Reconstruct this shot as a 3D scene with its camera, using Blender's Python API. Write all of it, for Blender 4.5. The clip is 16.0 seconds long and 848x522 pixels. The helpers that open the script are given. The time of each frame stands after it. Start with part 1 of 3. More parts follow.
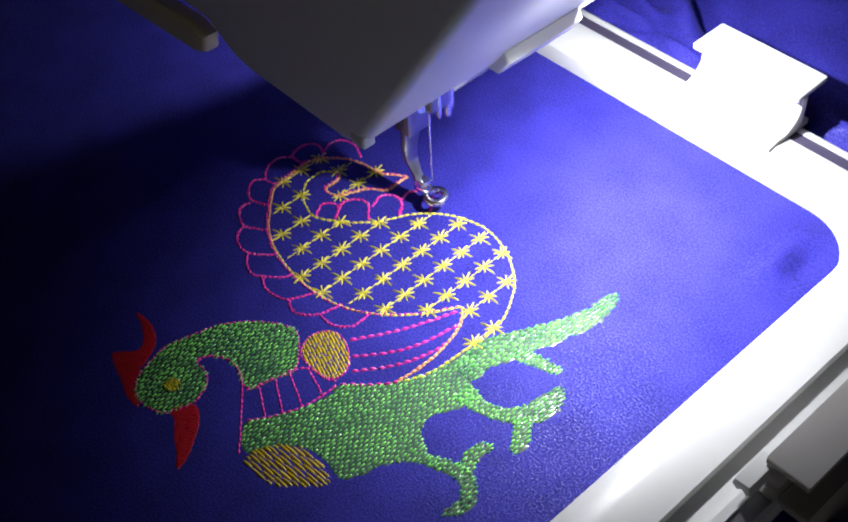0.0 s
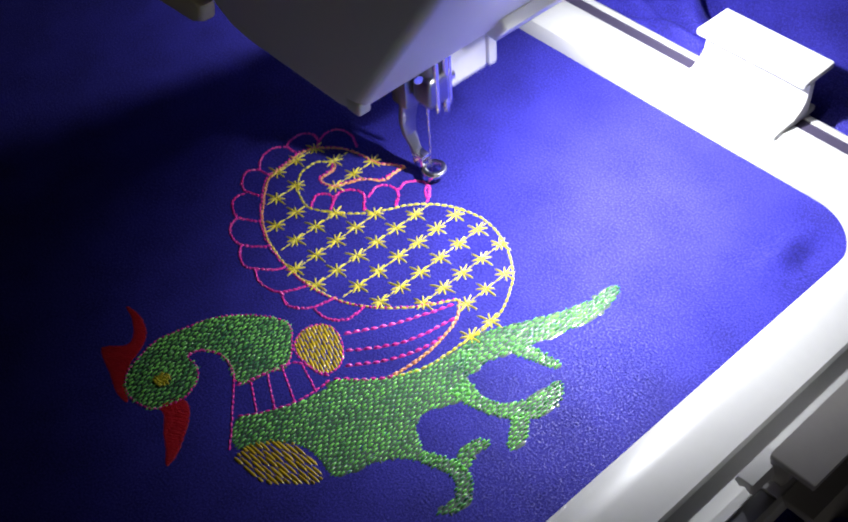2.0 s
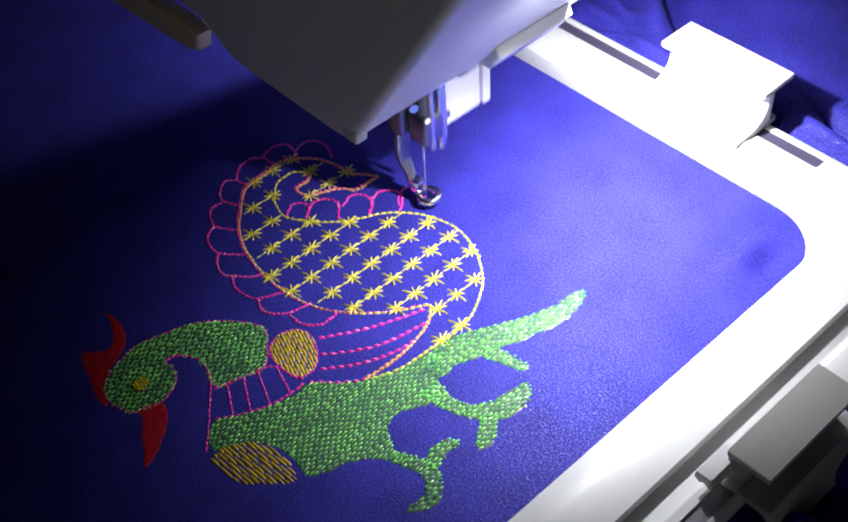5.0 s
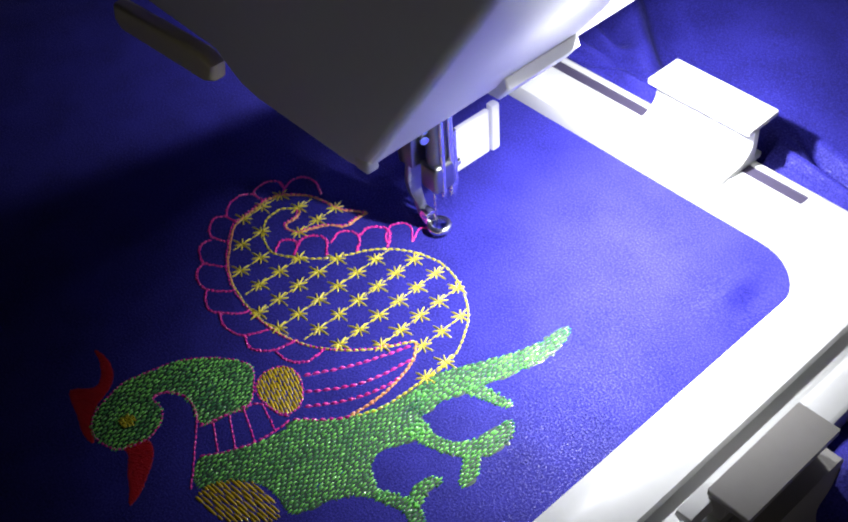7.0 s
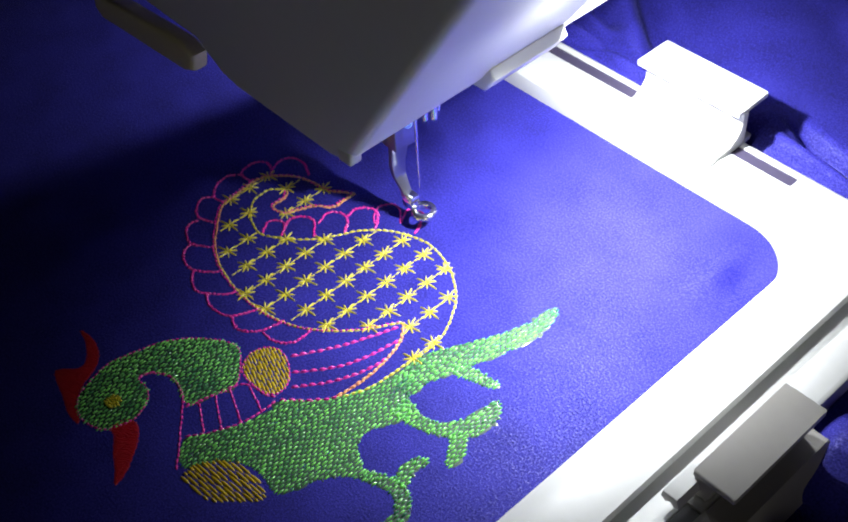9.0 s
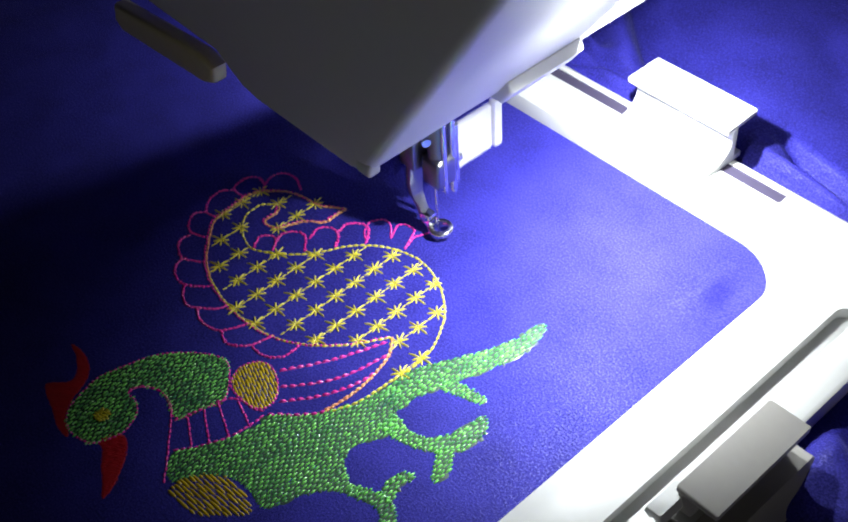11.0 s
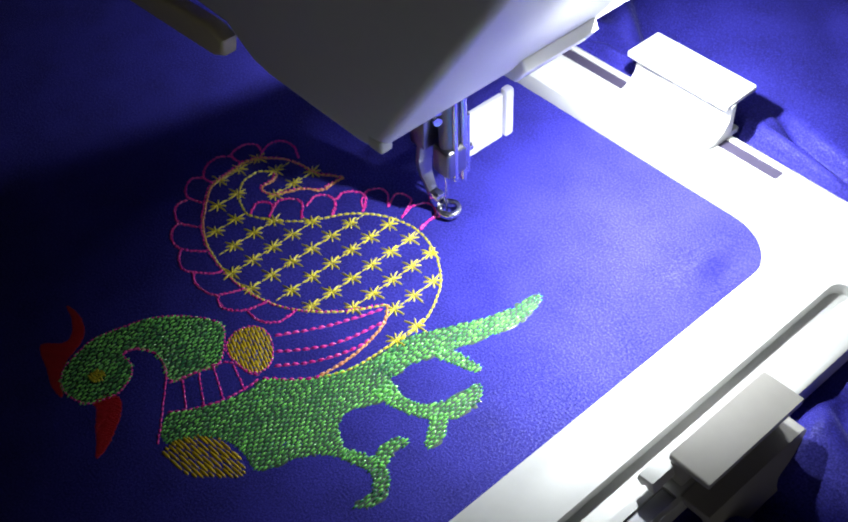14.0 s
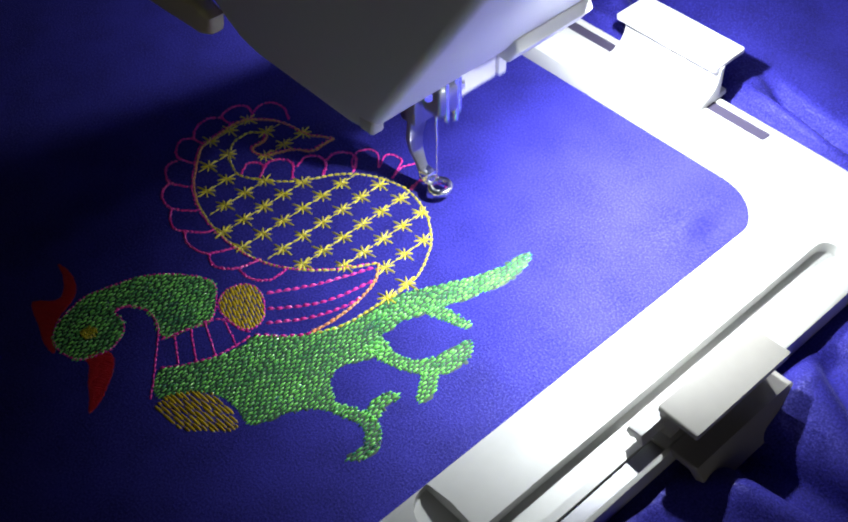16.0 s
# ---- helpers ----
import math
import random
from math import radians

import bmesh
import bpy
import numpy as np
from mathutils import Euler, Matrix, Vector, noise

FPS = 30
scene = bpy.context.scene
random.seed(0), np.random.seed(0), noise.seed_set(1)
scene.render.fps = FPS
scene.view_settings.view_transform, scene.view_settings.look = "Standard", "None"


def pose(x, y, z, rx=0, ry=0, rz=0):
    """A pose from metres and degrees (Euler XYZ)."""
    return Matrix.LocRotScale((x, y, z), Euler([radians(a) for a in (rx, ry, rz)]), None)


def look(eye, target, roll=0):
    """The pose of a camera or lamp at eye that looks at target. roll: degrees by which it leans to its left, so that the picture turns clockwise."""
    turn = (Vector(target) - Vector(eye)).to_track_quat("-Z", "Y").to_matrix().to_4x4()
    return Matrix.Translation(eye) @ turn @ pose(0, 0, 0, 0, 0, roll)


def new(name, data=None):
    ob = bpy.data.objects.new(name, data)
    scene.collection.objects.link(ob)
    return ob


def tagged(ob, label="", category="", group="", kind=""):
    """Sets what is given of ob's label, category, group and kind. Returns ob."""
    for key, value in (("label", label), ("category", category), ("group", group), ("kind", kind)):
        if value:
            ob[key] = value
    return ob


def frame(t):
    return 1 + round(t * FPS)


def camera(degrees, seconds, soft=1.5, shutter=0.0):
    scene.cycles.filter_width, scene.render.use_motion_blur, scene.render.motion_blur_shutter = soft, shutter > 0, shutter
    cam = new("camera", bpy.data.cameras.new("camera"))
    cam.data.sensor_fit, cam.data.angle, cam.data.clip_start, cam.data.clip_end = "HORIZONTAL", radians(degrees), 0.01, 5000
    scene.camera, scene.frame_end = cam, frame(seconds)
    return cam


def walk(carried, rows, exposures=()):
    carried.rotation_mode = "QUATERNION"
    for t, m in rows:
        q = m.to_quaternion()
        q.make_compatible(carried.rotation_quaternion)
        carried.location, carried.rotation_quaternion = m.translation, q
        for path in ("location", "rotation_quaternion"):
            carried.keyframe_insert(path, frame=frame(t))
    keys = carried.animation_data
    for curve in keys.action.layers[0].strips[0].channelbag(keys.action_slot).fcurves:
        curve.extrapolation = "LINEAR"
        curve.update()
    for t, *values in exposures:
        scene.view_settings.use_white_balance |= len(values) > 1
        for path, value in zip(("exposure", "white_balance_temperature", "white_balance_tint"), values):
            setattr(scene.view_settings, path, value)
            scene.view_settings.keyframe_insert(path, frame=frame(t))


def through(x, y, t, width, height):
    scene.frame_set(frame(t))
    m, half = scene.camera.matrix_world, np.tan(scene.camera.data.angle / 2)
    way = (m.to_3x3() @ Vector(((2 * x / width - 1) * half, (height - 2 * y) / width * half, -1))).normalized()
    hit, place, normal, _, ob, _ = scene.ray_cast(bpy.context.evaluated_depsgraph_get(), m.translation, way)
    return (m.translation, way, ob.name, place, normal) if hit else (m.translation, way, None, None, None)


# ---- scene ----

cam = camera(40.0, 16.0, soft=2.0, shutter=0.35)
# seconds, eye in metres, then the turn in degrees; the needle's hole is the origin
PATH = [
    (0.0, 0.2119, -0.1813, 0.2716, 43.09, 2.75, 47.64), (0.5, 0.2132, -0.182, 0.2713, 43.07, 2.66, 47.32),
    (1.0, 0.2144, -0.1844, 0.2686, 42.72, 2.36, 47.86), (1.5, 0.2161, -0.1837, 0.2675, 42.87, 2.8, 47.85),
    (2.0, 0.217, -0.1811, 0.2654, 42.68, 3.23, 47.87), (2.5, 0.2182, -0.1799, 0.265, 42.37, 3.18, 47.47),
    (3.0, 0.2159, -0.1806, 0.2654, 42.02, 2.63, 47.05), (3.5, 0.2155, -0.1824, 0.2653, 42.14, 2.55, 47.15),
    (6.0, 0.2164, -0.1838, 0.2741, 43.83, 3.25, 47.24), (6.5, 0.2174, -0.185, 0.2732, 43.84, 3.2, 47.36),
    (7.0, 0.2175, -0.185, 0.2755, 44.5, 3.33, 47.49), (7.5, 0.2164, -0.1824, 0.2749, 44.44, 2.43, 47.2),
    (8.0, 0.2142, -0.1797, 0.2735, 43.6, 2.65, 46.95), (10.5, 0.218, -0.1823, 0.2727, 44.63, 3.41, 48.07),
    (11.0, 0.2154, -0.1835, 0.2743, 44.58, 3.1, 47.76), (11.5, 0.2136, -0.1832, 0.2748, 44.35, 2.77, 47.49),
    (12.0, 0.2139, -0.1839, 0.2733, 44.1, 3.06, 47.84), (12.5, 0.2131, -0.1843, 0.2706, 43.45, 2.96, 48.31),
    (13.0, 0.2134, -0.1862, 0.2715, 43.26, 2.57, 48.13), (13.5, 0.2125, -0.1881, 0.2724, 43.49, 1.91, 47.91),
    (14.0, 0.2108, -0.1875, 0.2712, 43.84, 1.97, 48.2), (14.5, 0.2096, -0.1872, 0.2736, 43.93, 1.88, 48.04),
    (15.0, 0.2087, -0.1873, 0.2725, 43.68, 1.61, 48.02), (15.5, 0.2078, -0.1864, 0.2713, 43.13, 1.28, 47.62),
    (16.0, 0.2065, -0.1867, 0.2679, 42.93, 1.35, 47.71),
]
walk(cam, [(t, pose(*p)) for t, *p in PATH], exposures=[(0.0, -0.1, 6500, 10), (3.5, -0.1, 6500, 10), (6.0, 0.06, 6500, 10), (8.0, 0.06, 6500, 8), (10.5, 0.18, 6500, 3), (16.0, 0.14, 6500, 3)])

MM = 0.001


# ---- light ----
def light(name, kind, watts, place, target, colour, **more):
    data = bpy.data.lights.new(name, kind)
    data.energy, data.color = watts, colour
    for key, value in more.items():
        if key == "size":
            data.shape, data.size = "DISK", value
        elif key == "soft":
            data.shadow_soft_size = value
        elif key == "cone":
            data.spot_size = radians(value)
        elif key == "blend":
            data.spot_blend = value
    ob = new(name, data)
    ob.matrix_world = look(place, target)
    return ob


world = bpy.data.worlds.new("room_dusk")
scene.world = world
world.use_nodes = True
world.node_tree.nodes["Background"].inputs[0].default_value = (0.5, 0.52, 0.6, 1)
world.node_tree.nodes["Background"].inputs[1].default_value = 0.0018

# the sewing light on the front of the machine
light("sewing_light", "SPOT", 1.7, (0.057, 0.020, 0.086), (0.057, 0.007, 0.0), (0.93, 0.95, 1.0), soft=0.002, cone=120, blend=1.0)
# weak fill added beside the sewing light to brighten the head's front lip
light("head_lip_fill", "POINT", 0.022, (0.055, 0.021, 0.086), (0.064, 0.006, 0.0), (0.93, 0.95, 1.0), soft=0.002)
light("arm_light", "AREA", 0.40, (0.029, 0.052, 0.076), (0.066, 0.138, 0.0), (0.93, 0.95, 1.0), size=0.005)
# added fill under the head, no real lamp; its cone edge bounds the lit left cloth
light("left_cloth_fill", "SPOT", 0.38, (-0.090, 0.070, 0.050), (-0.200, 0.020, 0.0), (0.9, 0.92, 1.0), soft=0.004, cone=112, blend=0.3)
# unseen ambient fill, set low so the head is lit more than the cloth
light("room_fill", "AREA", 0.85, (1.1, -0.80, 0.26), (0, 0, 0.1), (1.0, 0.95, 0.9), size=0.5)


# ---- materials ----
def material(name):
    m = bpy.data.materials.new(name)
    m.use_nodes = True
    return m, m.node_tree.nodes, m.node_tree.links, m.node_tree.nodes["Principled BSDF"]


def plain(name, colour, rough=0.5, metal=0.0, grain=0.06, scale=400.0, bump=0.02, spec=0.5):
    """A surface with slight mottling and fine relief."""
    m, nodes, links, b = material(name)
    co = nodes.new("ShaderNodeTexCoord")
    fine, broad = nodes.new("ShaderNodeTexNoise"), nodes.new("ShaderNodeTexNoise")
    fine.inputs["Scale"].default_value, broad.inputs["Scale"].default_value = scale, scale / 12
    fine.inputs["Detail"].default_value = broad.inputs["Detail"].default_value = 4
    for n in (fine, broad):
        links.new(co.outputs["Object"], n.inputs["Vector"])
    add = nodes.new("ShaderNodeMath")
    add.operation = "ADD"
    links.new(fine.outputs["Fac"], add.inputs[0])
    links.new(broad.outputs["Fac"], add.inputs[1])
    ramp = nodes.new("ShaderNodeMapRange")
    ramp.inputs["From Min"].default_value, ramp.inputs["From Max"].default_value = 0.6, 1.4
    ramp.inputs["To Min"].default_value, ramp.inputs["To Max"].default_value = 1 - grain, 1 + grain
    links.new(add.outputs[0], ramp.inputs["Value"])
    tint = nodes.new("ShaderNodeMix")
    tint.data_type, tint.blend_type = "RGBA", "MULTIPLY"
    tint.inputs["Factor"].default_value = 1
    tint.inputs["A"].default_value = (*colour, 1)
    links.new(ramp.outputs["Result"], tint.inputs["B"])
    links.new(tint.outputs["Result"], b.inputs["Base Color"])
    b.inputs["Roughness"].default_value, b.inputs["Metallic"].default_value = rough, metal
    b.inputs["Specular IOR Level"].default_value = spec
    relief = nodes.new("ShaderNodeBump")
    relief.inputs["Strength"].default_value, relief.inputs["Distance"].default_value = bump, 0.001
    links.new(fine.outputs["Fac"], relief.inputs["Height"])
    links.new(relief.outputs["Normal"], b.inputs["Normal"])
    return m


def thread(name, low, high, rough=0.42, spread=0.45):
    """Shiny rayon thread: every stitch takes its own tone between two colours."""
    m, nodes, links, b = material(name)
    geo, co = nodes.new("ShaderNodeNewGeometry"), nodes.new("ShaderNodeTexCoord")
    broad = nodes.new("ShaderNodeTexNoise")
    broad.inputs["Scale"].default_value, broad.inputs["Detail"].default_value = 32, 2
    links.new(co.outputs["Object"], broad.inputs["Vector"])
    mix = nodes.new("ShaderNodeMath")
    mix.operation = "MULTIPLY_ADD"
    mix.inputs[1].default_value = spread
    links.new(geo.outputs["Random Per Island"], mix.inputs[0])
    stretch = nodes.new("ShaderNodeMapRange")
    stretch.inputs["From Min"].default_value, stretch.inputs["From Max"].default_value = 0.3, 0.7
    stretch.inputs["To Max"].default_value = 0.6
    links.new(broad.outputs["Fac"], stretch.inputs["Value"])
    links.new(stretch.outputs["Result"], mix.inputs[2])
    ramp = nodes.new("ShaderNodeMix")
    ramp.data_type = "RGBA"
    ramp.inputs["A"].default_value, ramp.inputs["B"].default_value = (*low, 1), (*high, 1)
    links.new(mix.outputs[0], ramp.inputs["Factor"])
    links.new(ramp.outputs["Result"], b.inputs["Base Color"])
    b.inputs["Roughness"].default_value = rough
    b.inputs["Specular IOR Level"].default_value = 0.9
    b.inputs["Coat Weight"].default_value, b.inputs["Coat Roughness"].default_value = 0.35, 0.16
    wave = nodes.new("ShaderNodeTexNoise")
    wave.inputs["Scale"].default_value = 5000
    links.new(co.outputs["Object"], wave.inputs["Vector"])
    relief = nodes.new("ShaderNodeBump")
    relief.inputs["Strength"].default_value, relief.inputs["Distance"].default_value = 0.25, 0.0002
    links.new(wave.outputs["Fac"], relief.inputs["Height"])
    links.new(relief.outputs["Normal"], b.inputs["Normal"])
    return m


def felt(name, low, high):
    """Napped blue cloth: short fibres, some of them glinting, with glints also painted as light specks."""
    m, nodes, links, b = material(name)
    co = nodes.new("ShaderNodeTexCoord")
    nap, broad, weave = (nodes.new("ShaderNodeTexNoise") for _ in range(3))
    for n, scale, detail in ((nap, 1700, 5), (broad, 60, 5), (weave, 1300, 3)):
        n.inputs["Scale"].default_value, n.inputs["Detail"].default_value = scale, detail
        links.new(co.outputs["Object"], n.inputs["Vector"])
    blend = nodes.new("ShaderNodeMath")
    blend.operation = "MULTIPLY_ADD"
    blend.inputs[1].default_value = 0.7
    links.new(nap.outputs["Fac"], blend.inputs[0])
    half = nodes.new("ShaderNodeMath")
    half.operation = "MULTIPLY"
    half.inputs[1].default_value = 0.3
    links.new(broad.outputs["Fac"], half.inputs[0])
    links.new(half.outputs[0], blend.inputs[2])
    # nap contrast in the base colour: glints and shade between fibres painted in
    ramp = nodes.new("ShaderNodeMapRange")
    ramp.inputs["From Min"].default_value, ramp.inputs["From Max"].default_value = 0.3, 0.7
    links.new(blend.outputs[0], ramp.inputs["Value"])
    mix = nodes.new("ShaderNodeMix")
    mix.data_type = "RGBA"
    mix.inputs["A"].default_value, mix.inputs["B"].default_value = (*low, 1), (*high, 1)
    links.new(ramp.outputs["Result"], mix.inputs["Factor"])
    links.new(mix.outputs["Result"], b.inputs["Base Color"])
    gloss = nodes.new("ShaderNodeMapRange")
    gloss.inputs["From Min"].default_value, gloss.inputs["From Max"].default_value = 0.5, 0.64
    gloss.inputs["To Min"].default_value, gloss.inputs["To Max"].default_value = 0.85, 0.3
    links.new(nap.outputs["Fac"], gloss.inputs["Value"])
    links.new(gloss.outputs["Result"], b.inputs["Roughness"])
    b.inputs["Specular IOR Level"].default_value = 0.24
    b.inputs["Sheen Weight"].default_value = 0.06
    b.inputs["Sheen Roughness"].default_value = 0.4
    b.inputs["Sheen Tint"].default_value = (0.35, 0.35, 1.0, 1)
    both = nodes.new("ShaderNodeMath")
    both.operation = "ADD"
    links.new(nap.outputs["Fac"], both.inputs[0])
    links.new(weave.outputs["Fac"], both.inputs[1])
    relief = nodes.new("ShaderNodeBump")
    relief.inputs["Strength"].default_value, relief.inputs["Distance"].default_value = 0.4, 0.0003
    links.new(both.outputs[0], relief.inputs["Height"])
    links.new(relief.outputs["Normal"], b.inputs["Normal"])
    return m


CLOTH = felt("blue_cloth", (0.006, 0.0045, 0.09), (0.042, 0.037, 0.40))
GREEN = thread("green_thread", (0.002, 0.10, 0.075), (0.27, 0.86, 0.15), 0.18, 0.75)
# darker copy of the green: shade between stitch rows is put into the colour
GREEN_GAP_SHADE = thread("green_gap_shade", (0.003, 0.03, 0.02), (0.006, 0.05, 0.02), 0.7)
GOLD = thread("gold_thread", (0.44, 0.30, 0.008), (0.72, 0.52, 0.03), 0.26)
YELLOW = thread("yellow_thread", (0.60, 0.50, 0.012), (0.90, 0.80, 0.07), 0.28)
ORANGE = thread("orange_thread", (0.75, 0.22, 0.12), (0.90, 0.50, 0.14), 0.28)
PINK = thread("pink_thread", (0.66, 0.010, 0.26), (0.98, 0.07, 0.52), 0.24)
RED = thread("red_thread", (0.44, 0.005, 0.014), (0.62, 0.012, 0.026), 0.35)
WHITE = plain("white_plastic", (0.54, 0.54, 0.53), rough=0.38, grain=0.03, scale=300)
CLIP = plain("grey_plastic", (0.34, 0.325, 0.30), rough=0.5, grain=0.04, scale=300)
SHELL = plain("machine_shell", (0.70, 0.70, 0.68), rough=0.45, grain=0.02, scale=250)
BEIGE = plain("beige_plastic", (0.62, 0.56, 0.36), rough=0.5, grain=0.04, scale=250)
STEEL = plain("bright_steel", (0.72, 0.72, 0.74), rough=0.18, metal=1.0, grain=0.05, scale=900)
BAR = plain("dull_steel", (0.26, 0.26, 0.28), rough=0.3, metal=1.0, grain=0.06, scale=900)
INLAY = plain("inlay_strip", (0.055, 0.046, 0.085), rough=0.45, grain=0.1, scale=300)
def clear(name, colour, through):
    """Milky clear plastic: part of the light passes straight on."""
    m = plain(name, colour, rough=0.3, grain=0.03)
    nodes, links = m.node_tree.nodes, m.node_tree.links
    mix, pass_on = nodes.new("ShaderNodeMixShader"), nodes.new("ShaderNodeBsdfTransparent")
    mix.inputs[0].default_value = through
    links.new(nodes["Principled BSDF"].outputs[0], mix.inputs[1])
    links.new(pass_on.outputs[0], mix.inputs[2])
    links.new(mix.outputs[0], nodes["Material Output"].inputs["Surface"])
    return m


MILKY = clear("milky_plastic", (0.9, 0.9, 0.9), 0.42)
WOOD = plain("table_wood", (0.30, 0.19, 0.10), rough=0.5, grain=0.25, scale=60)
PAINT = plain("wall_paint", (0.45, 0.45, 0.46), rough=0.9, grain=0.04, scale=30)


# ---- mesh helpers ----
def part(name, data, mat, parent=None, label="", smooth=0.0):
    """One mesh object, under a thing where one is given. data: a bmesh or a mesh."""
    if isinstance(data, bmesh.types.BMesh):
        me = bpy.data.meshes.new(name)
        bmesh.ops.recalc_face_normals(data, faces=data.faces)
        data.to_mesh(me)
        data.free()
    else:
        me = data
    me.materials.clear()
    me.materials.append(mat)
    if smooth:
        me.shade_smooth()
        me.set_sharp_from_angle(angle=radians(smooth))
    ob = new(name, me)
    ob.parent = parent
    if label:
        tagged(ob, label)
    return ob


def box(bm, x0, x1, y0, y1, z0, z1, bevel=0.0, segments=2):
    """A box in millimetres, its edges rounded."""
    made = bmesh.ops.create_cube(bm, size=1)["verts"]
    for v in made:
        v.co = Vector(((x0 + x1) / 2 + v.co.x * (x1 - x0), (y0 + y1) / 2 + v.co.y * (y1 - y0), (z0 + z1) / 2 + v.co.z * (z1 - z0))) * MM
    if bevel:
        edges = list({e for v in made for e in v.link_edges})
        bmesh.ops.bevel(bm, geom=edges, offset=bevel * MM, segments=segments, affect="EDGES", profile=0.5)
    return bm


def extrude(bm, outline, axis, low, high, bevel=0.0, segments=3):
    """A prism: outline in two of the axes, drawn out along the third ('x', 'y' or 'z'), in millimetres."""
    def place(p, d):
        return {"x": (d, p[0], p[1]), "y": (p[0], d, p[1]), "z": (p[0], p[1], d)}[axis]
    a = [bm.verts.new(Vector(place(p, low)) * MM) for p in outline]
    b = [bm.verts.new(Vector(place(p, high)) * MM) for p in outline]
    n = len(outline)
    faces = [bm.faces.new(a), bm.faces.new(b)] + [bm.faces.new((a[i], a[(i + 1) % n], b[(i + 1) % n], b[i])) for i in range(n)]
    bmesh.ops.recalc_face_normals(bm, faces=faces)
    if bevel:
        rim = [e for f in faces[:2] for e in f.edges]
        bmesh.ops.bevel(bm, geom=rim, offset=bevel * MM, segments=segments, affect="EDGES", profile=0.5)
    return bm


def rod(bm, a, b, r0, r1=None, sides=14):
    """A round bar from a to b in millimetres."""
    a, b = Vector(a) * MM, Vector(b) * MM
    turn = (b - a).to_track_quat("Z", "Y").to_matrix().to_4x4()
    bmesh.ops.create_cone(bm, cap_ends=True, segments=sides, radius1=r0 * MM, radius2=(r0 if r1 is None else r1) * MM, depth=(b - a).length,
                          matrix=Matrix.Translation((a + b) / 2) @ turn)
    return bm


def curve(points, step=1.0, closed=False):
    """A smooth line through control points, cut into about equal steps."""
    p = [np.array(q, float) for q in points]
    n = len(p)
    dense = []
    for i in range(n if closed else n - 1):
        a, b, c, d = (p[(i + k) % n] if closed else p[min(max(i + k, 0), n - 1)] for k in (-1, 0, 1, 2))
        for s in np.linspace(0, 1, 12, endpoint=False):
            dense.append(0.5 * (2 * b + (c - a) * s + (2 * a - 5 * b + 4 * c - d) * s ** 2 + (3 * b - a - 3 * c + d) * s ** 3))
    dense.append(p[0] if closed else p[-1])
    dense = np.array(dense)
    run = np.concatenate([[0], np.cumsum(np.linalg.norm(np.diff(dense[:, :2], axis=0), axis=1))])
    marks = np.linspace(0, run[-1], max(2, round(run[-1] / step) + 1))
    return np.stack([np.interp(marks, run, dense[:, k]) for k in range(dense.shape[1])], axis=1)


def inside(p, poly):
    """Which of the places p lie in the polygon."""
    x, y = p[:, 0], p[:, 1]
    hit = np.zeros(len(p), bool)
    for (x0, y0), (x1, y1) in zip(poly, np.roll(poly, -1, axis=0)):
        if y0 != y1:
            hit ^= ((y0 > y) != (y1 > y)) & (x < (x1 - x0) * (y - y0) / (y1 - y0) + x0)
    return hit


